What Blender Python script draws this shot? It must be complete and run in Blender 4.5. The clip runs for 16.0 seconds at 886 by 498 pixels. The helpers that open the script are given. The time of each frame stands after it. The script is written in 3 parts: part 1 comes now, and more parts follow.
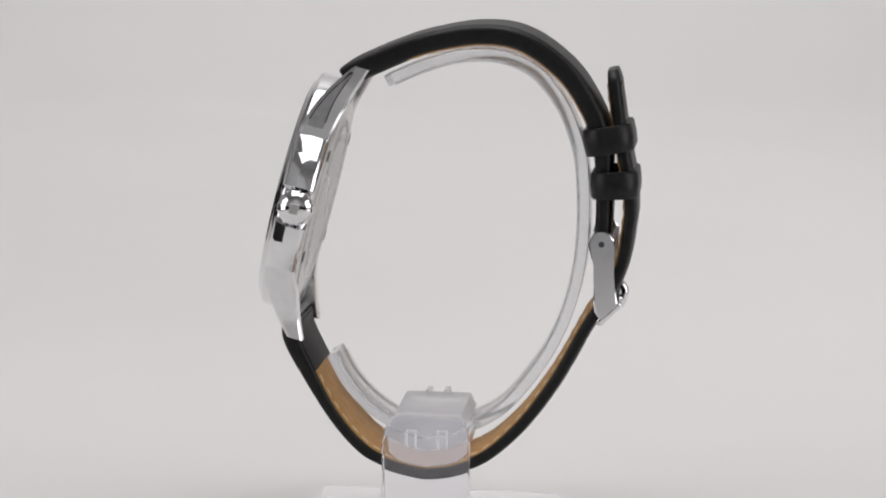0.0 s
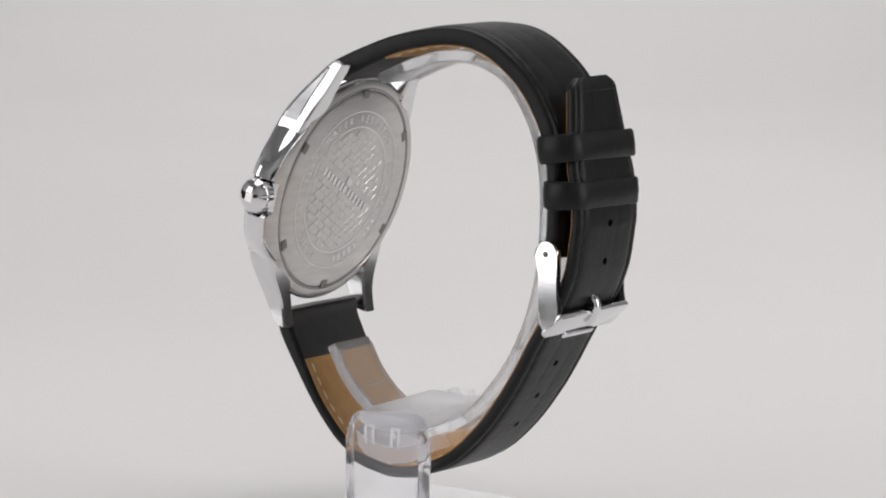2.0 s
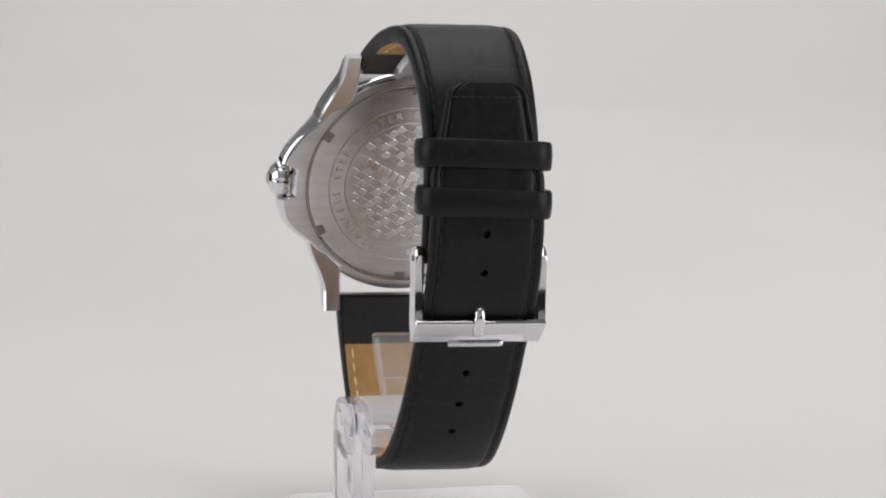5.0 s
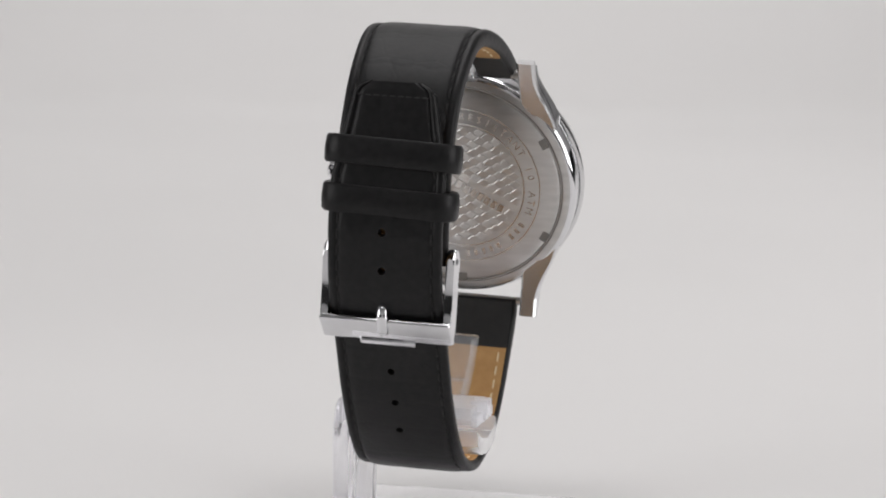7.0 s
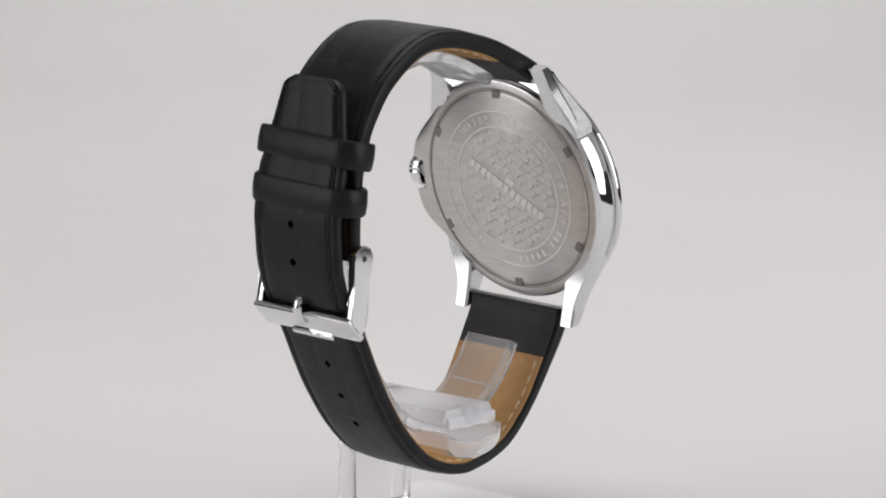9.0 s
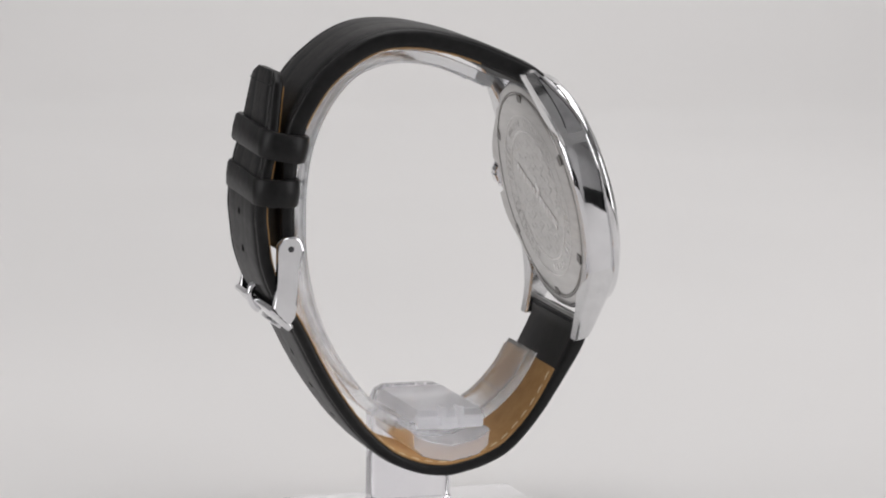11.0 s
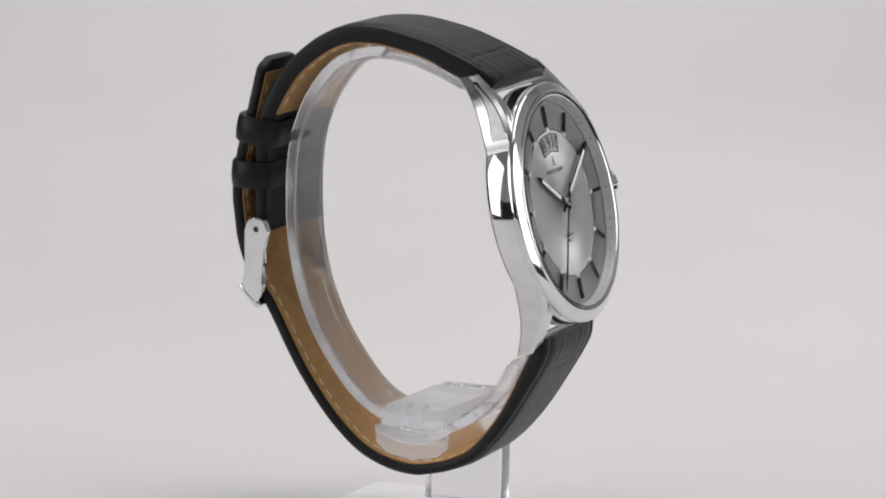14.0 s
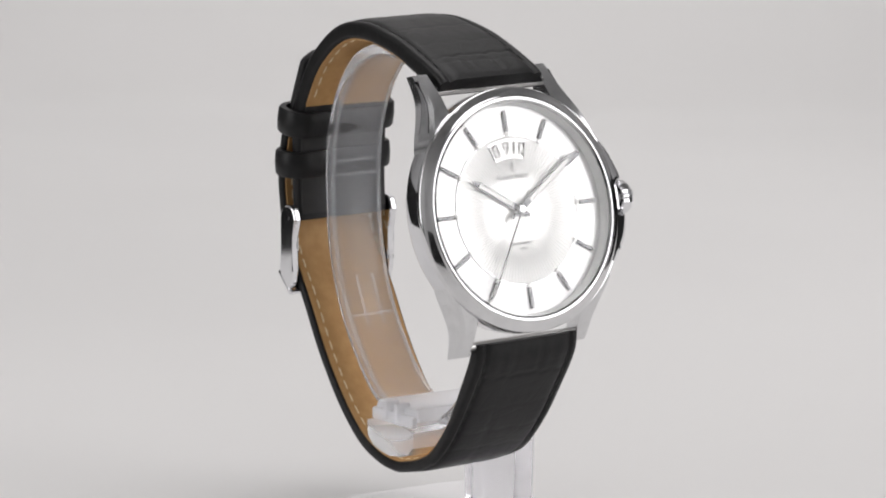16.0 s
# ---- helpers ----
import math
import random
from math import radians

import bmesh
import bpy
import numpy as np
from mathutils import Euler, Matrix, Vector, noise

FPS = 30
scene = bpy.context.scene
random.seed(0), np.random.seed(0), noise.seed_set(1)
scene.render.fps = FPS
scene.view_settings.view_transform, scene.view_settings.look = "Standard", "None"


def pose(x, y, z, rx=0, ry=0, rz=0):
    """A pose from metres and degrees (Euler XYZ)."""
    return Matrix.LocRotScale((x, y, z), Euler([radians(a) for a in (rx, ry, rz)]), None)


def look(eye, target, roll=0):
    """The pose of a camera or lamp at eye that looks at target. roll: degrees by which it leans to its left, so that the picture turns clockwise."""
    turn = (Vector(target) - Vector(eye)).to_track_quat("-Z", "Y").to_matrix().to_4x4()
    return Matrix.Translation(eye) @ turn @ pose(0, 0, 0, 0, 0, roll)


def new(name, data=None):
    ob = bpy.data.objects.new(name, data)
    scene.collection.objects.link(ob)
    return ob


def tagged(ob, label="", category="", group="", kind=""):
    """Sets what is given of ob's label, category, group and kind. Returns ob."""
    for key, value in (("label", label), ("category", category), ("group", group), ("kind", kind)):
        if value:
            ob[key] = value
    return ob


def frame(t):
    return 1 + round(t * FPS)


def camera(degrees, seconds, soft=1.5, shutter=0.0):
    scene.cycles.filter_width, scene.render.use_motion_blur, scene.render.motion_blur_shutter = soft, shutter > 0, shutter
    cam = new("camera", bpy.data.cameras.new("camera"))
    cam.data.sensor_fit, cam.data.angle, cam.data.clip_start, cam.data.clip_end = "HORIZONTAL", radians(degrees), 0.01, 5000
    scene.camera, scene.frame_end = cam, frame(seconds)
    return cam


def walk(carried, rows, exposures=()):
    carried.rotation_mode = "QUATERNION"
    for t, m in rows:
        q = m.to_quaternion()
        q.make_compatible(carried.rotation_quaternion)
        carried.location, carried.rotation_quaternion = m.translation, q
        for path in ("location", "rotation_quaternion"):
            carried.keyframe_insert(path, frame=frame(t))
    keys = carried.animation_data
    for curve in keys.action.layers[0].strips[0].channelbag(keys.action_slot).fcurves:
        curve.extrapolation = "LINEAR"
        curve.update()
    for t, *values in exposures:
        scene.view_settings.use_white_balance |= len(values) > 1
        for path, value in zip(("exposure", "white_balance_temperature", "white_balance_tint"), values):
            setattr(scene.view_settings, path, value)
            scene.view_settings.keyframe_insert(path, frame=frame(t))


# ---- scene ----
# millimetre plan: x to the crown side, y to the buckle, z up, the turning axis at x = y = 0
cam = camera(14.186, 16.0, soft=2.0)
EYE = Vector((0.0, -0.57397, 0.13958))
VIEW = look(EYE, EYE + Vector((0.001751, 0.987955, -0.154730)), 0.790)
walk(cam, [(0.0, VIEW), (16.0, VIEW)])

# ---- light: a studio with two side softboxes and one overhead ----
world = bpy.data.worlds.new("studio")
scene.world = world
world.use_nodes = True
world.node_tree.nodes["Background"].inputs[0].default_value = (0.95, 0.97, 1.0, 1)
world.node_tree.nodes["Background"].inputs[1].default_value = 0.02


def softbox(name, eye, target, w, h, watts, tint=(1, 0.982, 0.983)):
    data = bpy.data.lights.new(name, "AREA")
    data.shape, data.size, data.size_y, data.energy, data.color = "RECTANGLE", w, h, watts, tint
    ob = new(name, data)
    ob.matrix_world = look(eye, target)
    return ob


softbox("softbox_right", (0.715, -0.232, 0.27), (0, 0, 0.19), 0.42, 0.64, 2.25)
softbox("softbox_left", (-0.715, -0.232, 0.27), (0, 0, 0.19), 0.42, 0.64, 1.9)
softbox("softbox_top", (0.02, 0.26, 1.30), (0.02, 0.40, 0.0), 1.0, 1.3, 9.7)
scene.view_settings.exposure = 0.0


# ---- materials ----
def material(name, base, rough=0.5, metal=0.0, **more):
    m = bpy.data.materials.new(name)
    m.use_nodes = True
    b = m.node_tree.nodes["Principled BSDF"]
    b.inputs["Base Color"].default_value = (*base, 1)
    b.inputs["Roughness"].default_value, b.inputs["Metallic"].default_value = rough, metal
    for key, value in more.items():
        b.inputs[key.replace("_", " ")].default_value = value
    return m


def link(m, a, out, b, into):
    m.node_tree.links.new(a.outputs[out], b.inputs[into])


def node(m, kind, **values):
    n = m.node_tree.nodes.new(kind)
    for key, value in values.items():
        n.inputs[key.replace("_", " ")].default_value = value
    return n


def textured(m, low, high, scale, bump=0.0, depth=0.0001, rough=None, kind="ShaderNodeTexNoise", stretch=(1, 1, 1), detail=6.0):
    """Noise over the object's own coordinates: colour between low and high, relief and uneven gloss."""
    b = m.node_tree.nodes["Principled BSDF"]
    co, mp = node(m, "ShaderNodeTexCoord"), node(m, "ShaderNodeMapping", Scale=stretch)
    link(m, co, "Object", mp, "Vector")
    tex = node(m, kind, Scale=scale)
    if kind == "ShaderNodeTexNoise":
        tex.inputs["Detail"].default_value = detail
    link(m, mp, "Vector", tex, "Vector")
    out = "Fac" if kind == "ShaderNodeTexNoise" else "Distance"
    ramp = node(m, "ShaderNodeValToRGB")
    ramp.color_ramp.elements[0].position, ramp.color_ramp.elements[1].position = 0.3, 0.7
    ramp.color_ramp.elements[0].color, ramp.color_ramp.elements[1].color = (*low, 1), (*high, 1)
    link(m, tex, out, ramp, "Fac")
    link(m, ramp, "Color", b, "Base Color")
    if rough:
        r = node(m, "ShaderNodeMapRange", To_Min=rough[0], To_Max=rough[1])
        link(m, tex, out, r, "Value")
        link(m, r, "Result", b, "Roughness")
    if bump:
        bp = node(m, "ShaderNodeBump", Strength=bump, Distance=depth)
        link(m, tex, out, bp, "Height")
        link(m, bp, "Normal", b, "Normal")
    return m


PAPER = textured(material("backdrop_paper", (0.8, 0.79, 0.785), 0.9), (0.79, 0.78, 0.775), (0.81, 0.80, 0.795), 6)
STUDIO = textured(material("studio_paint", (0.05, 0.05, 0.05), 0.9), (0.04, 0.04, 0.04), (0.06, 0.06, 0.06), 3)
PLASTER = textured(material("white_plaster", (0.8, 0.8, 0.8), 0.9), (0.76, 0.76, 0.76), (0.82, 0.82, 0.82), 8)
CHROME = textured(material("polished_steel", (0.78, 0.78, 0.80), 0.06, 1.0), (0.76, 0.76, 0.78), (0.82, 0.82, 0.84), 300, rough=(0.04, 0.10))
STEEL = textured(material("brushed_steel", (0.45, 0.44, 0.43), 0.3, 1.0), (0.54, 0.53, 0.52), (0.64, 0.63, 0.62), 900, 0.1, 0.00002, (0.24, 0.36), stretch=(0.2, 1, 1))
ENGRAVED = textured(material("engraved_steel", (0.6, 0.59, 0.58), 0.2, 1.0), (0.66, 0.65, 0.64), (0.74, 0.73, 0.72), 700, rough=(0.14, 0.24))
PRESSED = textured(material("pressed_steel", (0.47, 0.46, 0.45), 0.3, 1.0), (0.56, 0.55, 0.54), (0.64, 0.63, 0.62), 800, rough=(0.24, 0.36))
# darker steel: the shade in the notches and outer ring line, put into colour
SLOT = material("shadowed_steel", (0.25, 0.24, 0.23), 0.5, 1.0)
LEATHER = textured(material("black_leather", (0.012, 0.012, 0.013), 0.42, Specular_IOR_Level=0.27), (0.005, 0.005, 0.0055), (0.011, 0.0105, 0.011), 900, 0.0, 0.0, (0.34, 0.50))


def emboss(m):
    """Grain of fine pores over broad pressed scales and a few creases."""
    b = m.node_tree.nodes["Principled BSDF"]
    co = node(m, "ShaderNodeTexCoord")
    warp = node(m, "ShaderNodeMapping", Scale=(0.75, 1.0, 1.0))
    link(m, co, "Object", warp, "Vector")
    cells = node(m, "ShaderNodeTexVoronoi", Scale=230.0, Randomness=0.8)
    cells.feature = "DISTANCE_TO_EDGE"
    link(m, warp, "Vector", cells, "Vector")
    edge = node(m, "ShaderNodeMapRange", From_Min=0.0, From_Max=0.06)
    link(m, cells, "Distance", edge, "Value")
    pores = node(m, "ShaderNodeTexNoise", Scale=1800.0, Detail=4.0)
    link(m, co, "Object", pores, "Vector")
    slow = node(m, "ShaderNodeTexNoise", Scale=120.0, Detail=3.0)
    link(m, co, "Object", slow, "Vector")
    b1 = node(m, "ShaderNodeBump", Strength=0.05, Distance=0.0003)
    link(m, edge, "Result", b1, "Height")
    b2 = node(m, "ShaderNodeBump", Strength=0.25, Distance=0.00008)
    link(m, pores, "Fac", b2, "Height")
    link(m, b1, "Normal", b2, "Normal")
    b3 = node(m, "ShaderNodeBump", Strength=0.26, Distance=0.0008)
    link(m, slow, "Fac", b3, "Height")
    link(m, b2, "Normal", b3, "Normal")
    link(m, b3, "Normal", b, "Normal")


emboss(LEATHER)
TAN = textured(material("tan_lining", (0.45, 0.25, 0.09), 0.7), (0.40, 0.215, 0.075), (0.48, 0.28, 0.11), 500, 0.3, 0.0001)
BLACK_LINING = textured(material("black_lining", (0.012, 0.012, 0.013), 0.6), (0.010, 0.010, 0.010), (0.018, 0.017, 0.017), 600, 0.3, 0.0001)
THREAD = textured(material("cream_thread", (0.75, 0.62, 0.40), 0.8), (0.68, 0.54, 0.33), (0.8, 0.68, 0.46), 2000)
BLACK_THREAD = textured(material("black_thread", (0.012, 0.012, 0.012), 0.7), (0.009, 0.009, 0.009), (0.02, 0.02, 0.02), 2000)
CLEAR = textured(material("clear_acrylic", (0.95, 0.95, 0.98), 0.05, Transmission_Weight=0.95, IOR=1.42), (0.93, 0.925, 0.965), (0.965, 0.96, 0.985), 60, rough=(0.01, 0.06))
FROST = textured(material("moulded_plastic", (0.97, 0.97, 0.97), 0.05, Transmission_Weight=0.89, IOR=1.2), (0.88, 0.89, 0.91), (0.92, 0.93, 0.95), 90, rough=(0.1, 0.26))
MILKY = textured(material("milky_plastic", (0.95, 0.95, 0.96), 0.3, Transmission_Weight=0.72, IOR=1.2), (0.91, 0.91, 0.93), (0.95, 0.95, 0.965), 90, rough=(0.22, 0.38))
# opaque white that paints the bright glint along the clear slot edges
GLINT = textured(material("painted_edge_glint", (0.9, 0.9, 0.92), 0.2), (0.86, 0.86, 0.88), (0.92, 0.92, 0.94), 400)
CRYSTAL = material("watch_crystal", (1, 1, 1), 0.02, Transmission_Weight=1.0, IOR=1.5)
DIAL = textured(material("silver_dial", (0.62, 0.62, 0.62), 0.25, 0.9), (0.44, 0.44, 0.44), (0.50, 0.50, 0.50), 1500, 0.1, 0.00001, (0.3, 0.4))
DIAL_IN = textured(material("pearl_dial", (0.78, 0.77, 0.76), 0.28, 0.75), (0.60, 0.595, 0.585), (0.66, 0.655, 0.645), 1500, 0.1, 0.00001, (0.34, 0.44))
STEEL_SIDE = textured(material("lug_steel", (0.74, 0.74, 0.75), 0.1, 1.0), (0.70, 0.70, 0.71), (0.77, 0.77, 0.78), 600, 0.03, 0.00001, (0.15, 0.23))
BEZEL = textured(material("bezel_steel", (0.74, 0.74, 0.75), 0.16, 1.0), (0.72, 0.72, 0.73), (0.79, 0.79, 0.80), 500, rough=(0.05, 0.09))
DARK_FACET = textured(material("brushed_inset", (0.5, 0.5, 0.5), 0.35, 1.0), (0.42, 0.42, 0.43), (0.52, 0.52, 0.53), 900, 0.1, 0.00001, (0.3, 0.4))
FLANGE = textured(material("silver_flange", (0.6, 0.6, 0.59), 0.5, 0.3), (0.55, 0.55, 0.54), (0.62, 0.62, 0.61), 900)
PRINT = material("dark_print", (0.22, 0.22, 0.22), 0.5)
DARK = material("dark_steel", (0.10, 0.10, 0.105), 0.2, 1.0)
INK = material("grey_print", (0.06, 0.06, 0.06), 0.6)
LUME = material("white_lume", (0.82, 0.82, 0.80), 0.5)


# ---- mesh helpers ----
FLOOR_Z = 96.1  # the plan's z = -96.1 mm is the floor
WATCH_ROLL = Matrix.Translation((0.36, -0.27, -40)) @ Matrix.Rotation(radians(-1.5), 4, "Y") @ Matrix.Translation((0, 0, 40))
TO_METRES = Matrix.Scale(0.001, 4) @ Matrix.Translation((0, 0, FLOOR_Z))
CASE = Matrix.Translation((-0.15, -21.7, -37.2)) @ Matrix(((1, 0, 0, 0), (0, 0.2334, -0.9724, 0), (0, 0.9724, 0.2334, 0), (0, 0, 0, 1)))


def brushed_round(m, amount, radial):
    """Brush a steel round the case's axis: fine scratches along the circle, or along the radius."""
    place = TO_METRES @ WATCH_ROLL @ CASE
    b = m.node_tree.nodes["Principled BSDF"]
    b.inputs["Anisotropic"].default_value = amount
    co = node(m, "ShaderNodeTexCoord")
    arm, turn, back_turn = (node(m, "ShaderNodeVectorMath") for _ in range(3))
    arm.operation, turn.operation, back_turn.operation = "SUBTRACT", "CROSS_PRODUCT", "CROSS_PRODUCT"
    arm.inputs[1].default_value = place.translation
    axis = place.to_3x3().col[2].normalized()
    turn.inputs[0].default_value = axis
    back_turn.inputs[1].default_value = axis
    link(m, co, "Object", arm, 0)
    m.node_tree.links.new(arm.outputs[0], turn.inputs[1])
    m.node_tree.links.new(turn.outputs[0], back_turn.inputs[0])
    world_way = node(m, "ShaderNodeVectorTransform")
    world_way.vector_type, world_way.convert_from, world_way.convert_to = "VECTOR", "OBJECT", "WORLD"
    m.node_tree.links.new((turn if radial else back_turn).outputs[0], world_way.inputs[0])
    m.node_tree.links.new(world_way.outputs[0], b.inputs["Tangent"])


brushed_round(STEEL, 0.75, False)
brushed_round(DIAL, 0.6, True)
brushed_round(DIAL_IN, 0.6, True)


SIDE = Matrix(((0, 0, 1, 0), (1, 0, 0, 0), (0, 1, 0, 0), (0, 0, 0, 1)))  # an outline in y, z pulled along x


def part(name, bm, mat, parent, label="", m=None, smooth=True, sharp=35):
    """Link a bmesh in plan millimetres as one mesh under parent; m: where it stands in the plan."""
    if m is not None:
        bm.transform(m)
    if parent.get("rolled"):
        bm.transform(WATCH_ROLL)
    bm.transform(TO_METRES)
    bmesh.ops.recalc_face_normals(bm, faces=bm.faces)
    me = bpy.data.meshes.new(name)
    bm.to_mesh(me)
    bm.free()
    me.materials.append(mat)
    if smooth:
        me.shade_smooth()
        me.set_sharp_from_angle(angle=radians(sharp))
    ob = new(name, me)
    ob.parent = parent
    if parent.get("rolled"):
        ob["rolled"] = 1
    if label:
        tagged(ob, label)
    return ob


def grid_mesh(rows, closed_u=False, closed_v=True, caps=True):
    """Skin rows of points; closed_v: each row is a ring; closed_u: the last row meets the first."""
    bm = bmesh.new()
    vs = [[bm.verts.new(p) for p in row] for row in rows]
    n, k = len(vs), len(vs[0])
    for i in range(n if closed_u else n - 1):
        a, b = vs[i], vs[(i + 1) % n]
        for j in range(k if closed_v else k - 1):
            bm.faces.new((a[j], a[(j + 1) % k], b[(j + 1) % k], b[j]))
    if caps and not closed_u and closed_v:
        bm.faces.new(vs[0][::-1])
        bm.faces.new(vs[-1])
    return bm


def lathe(profile, steps=96, scale=None, caps=False, start=0.0, turn=2 * math.pi):
    """Turn (r, z) points about z; scale(angle, r): a factor on the radius."""
    rows = []
    whole = abs(turn - 2 * math.pi) < 1e-6
    for i in range(steps if whole else steps + 1):
        a = start + turn * i / steps
        rows.append([(r * (scale(a, r) if scale else 1) * math.cos(a), r * (scale(a, r) if scale else 1) * math.sin(a), z) for r, z in profile])
    bm = grid_mesh(rows, closed_u=whole, closed_v=False, caps=False)
    bmesh.ops.remove_doubles(bm, verts=bm.verts, dist=1e-5)
    return bm


def block(x0, x1, y0, y1, z0, z1, bevel=0.0, segments=2):
    bm = bmesh.new()
    bmesh.ops.create_cube(bm, size=1)
    for v in bm.verts:
        v.co = ((x0 + x1) / 2 + v.co.x * (x1 - x0), (y0 + y1) / 2 + v.co.y * (y1 - y0), (z0 + z1) / 2 + v.co.z * (z1 - z0))
    if bevel:
        bmesh.ops.bevel(bm, geom=bm.edges[:], offset=bevel, segments=segments, profile=0.5, affect="EDGES")
    return bm


def prism(outline, h0, h1, bevel=0.0, segments=2):
    """An outline in x, y pulled from h0 to h1 along z."""
    bm = bmesh.new()
    low, high = [bm.verts.new((x, y, h0)) for x, y in outline], [bm.verts.new((x, y, h1)) for x, y in outline]
    n = len(outline)
    bm.faces.new(low[::-1])
    bm.faces.new(high)
    for i in range(n):
        bm.faces.new((low[i], low[(i + 1) % n], high[(i + 1) % n], high[i]))
    if bevel:
        edges = [e for e in bm.edges if abs(e.verts[0].co.z - e.verts[1].co.z) < 1e-6]
        bmesh.ops.bevel(bm, geom=edges, offset=bevel, segments=segments, profile=0.5, affect="EDGES")
    return bm


def merge(*meshes):
    """Join bmeshes into the first."""
    for other in meshes[1:]:
        me = bpy.data.meshes.new("tmp")
        other.to_mesh(me)
        other.free()
        meshes[0].from_mesh(me)
        bpy.data.meshes.remove(me)
    return meshes[0]


def rod(a, b, r, steps=16, round_end=0.0):
    """A round bar from a to b."""
    a, b = Vector(a), Vector(b)
    n = (b - a).length
    q = (b - a).to_track_quat("Z", "Y").to_matrix().to_4x4()
    e = min(round_end, r)
    bm = lathe([(0, 0), (r - e, 0), (r, e), (r, n - e), (r - e, n), (0, n)], steps)
    bm.transform(Matrix.Translation(a) @ q)
    return bm


class Path:
    """A smooth line through (y, z) points, read by its length."""

    def __init__(self, points, fine=24):
        pts = [Vector((0, *p)) for p in points]
        pts = [2 * pts[0] - pts[1]] + pts + [2 * pts[-1] - pts[-2]]
        self.line = []
        for a, b, c, d in zip(pts, pts[1:], pts[2:], pts[3:]):
            for i in range(fine):
                t = i / fine
                self.line.append(0.5 * (2 * b + (c - a) * t + (2 * a - 5 * b + 4 * c - d) * t * t + (3 * b - a - 3 * c + d) * t ** 3))
        self.line.append(pts[-2])
        self.s = [0.0]
        for a, b in zip(self.line, self.line[1:]):
            self.s.append(self.s[-1] + (b - a).length)
        self.length = self.s[-1]

    def at(self, s, flip=1):
        """Place, way and outward normal at s millimetres."""
        s = min(max(s, 0), self.length)
        i = min(max(int(np.searchsorted(self.s, s)) - 1, 0), len(self.line) - 2)
        t = (s - self.s[i]) / max(self.s[i + 1] - self.s[i], 1e-9)
        j0, j1 = max(i - 8, 0), min(i + 9, len(self.line) - 1)
        way = (self.line[j1] - self.line[j0]).normalized()
        return self.line[i].lerp(self.line[i + 1], t), way, Vector((0, -way.z, way.y)) * flip


def nearest(path, y, z):
    return min(range(len(path.line)), key=lambda i: (path.line[i] - Vector((0, y, z))).length)


def sweep(path, s0, s1, section, steps, flip):
    """Carry section(s) -> [(x, n)] along a path."""
    rows = []
    for i in range(steps + 1):
        s = s0 + (s1 - s0) * i / steps
        p, way, nrm = path.at(s, flip)
        rows.append([p + Vector((x, 0, 0)) + nrm * n for x, n in section(s)])
    return grid_mesh(rows)


def band(w, n0, n1, r, dome=0.0, k=4):
    """A flat band's section with rounded edges; dome lifts its outer middle."""
    out = []
    h = n1 - n0
    r = min(r, h / 2)
    for cx, cn, a0 in ((w - r, n1 - r, 0), (-w + r, n1 - r, 90), (-w + r, n0 + r, 180), (w - r, n0 + r, 270)):
        for i in range(k + 1):
            a = radians(a0 + 90 * i / k)
            out.append((cx + r * math.cos(a), cn + r * math.sin(a)))
        if a0 == 0:
            for i in range(1, 8):
                x = (w - r) * (1 - 2 * i / 8)
                out.append((x, n1 + dome * (1 - (x / (w - r)) ** 2)))
    return out


def empty(name, label, category, rolled=False):
    ob = new(name)
    ob.empty_display_size = 0.01
    if rolled:
        ob["rolled"] = 1
    return tagged(ob, label, category)


# ---- the setting: one seamless paper sweep, closed by a room behind the camera ----
def backdrop():
    prof = [(-0.46, 0.0), (0.12, 0.0), (0.55, 0.0)]
    for i in range(1, 17):
        a = radians(90 * i / 16)
        prof.append((0.55 + 0.45 * math.sin(a), 0.45 - 0.45 * math.cos(a)))
    prof.append((1.0, 1.69))
    rows = [[(side * (0.235 if y < 0.2 else 0.62), y, z) for y, z in prof] for side in (-1, 1)]  # narrow over the table so the buckle arms mirror dark past its edge
    bm = grid_mesh(rows, closed_v=False)
    me = bpy.data.meshes.new("backdrop")
    bm.to_mesh(me)
    bm.free()
    me.materials.append(PAPER)
    me.shade_smooth()
    ob = new("backdrop", me)
    mod = ob.modifiers.new("thickness", "SOLIDIFY")
    mod.thickness, mod.offset = 0.004, -1
    tagged(ob, "seamless pale grey paper sweep behind and beneath", "backdrop", kind="structure")


backdrop()


def room():
    """The dark studio that closes the place behind the camera and beyond the paper."""
    for name, size, mat in (("floor", (-1.3, 1.3, -1.1, 1.3, -0.86, -0.76), STUDIO), ("ceiling", (-1.3, 1.3, -1.1, 1.3, 1.7, 1.8), PLASTER), ("wall_north", (-1.3, 1.3, 1.3, 1.4, -0.86, 1.8), PLASTER),
                            ("wall_south", (-1.3, 1.3, -1.2, -1.1, -0.86, 1.8), PLASTER), ("wall_east", (1.3, 1.4, -1.1, 1.3, -0.86, 1.8), PLASTER), ("wall_west", (-1.4, -1.3, -1.1, 1.3, -0.86, 1.8), PLASTER)):
        me = bpy.data.meshes.new(name)
        bm = block(*size)
        bm.to_mesh(me)
        bm.free()
        me.materials.append(mat)
        tagged(new(name, me), {STUDIO: "matt charcoal studio ", PLASTER: "white plastered studio "}[mat] + name.split("_")[0], name.split("_")[0], kind="structure")


room()


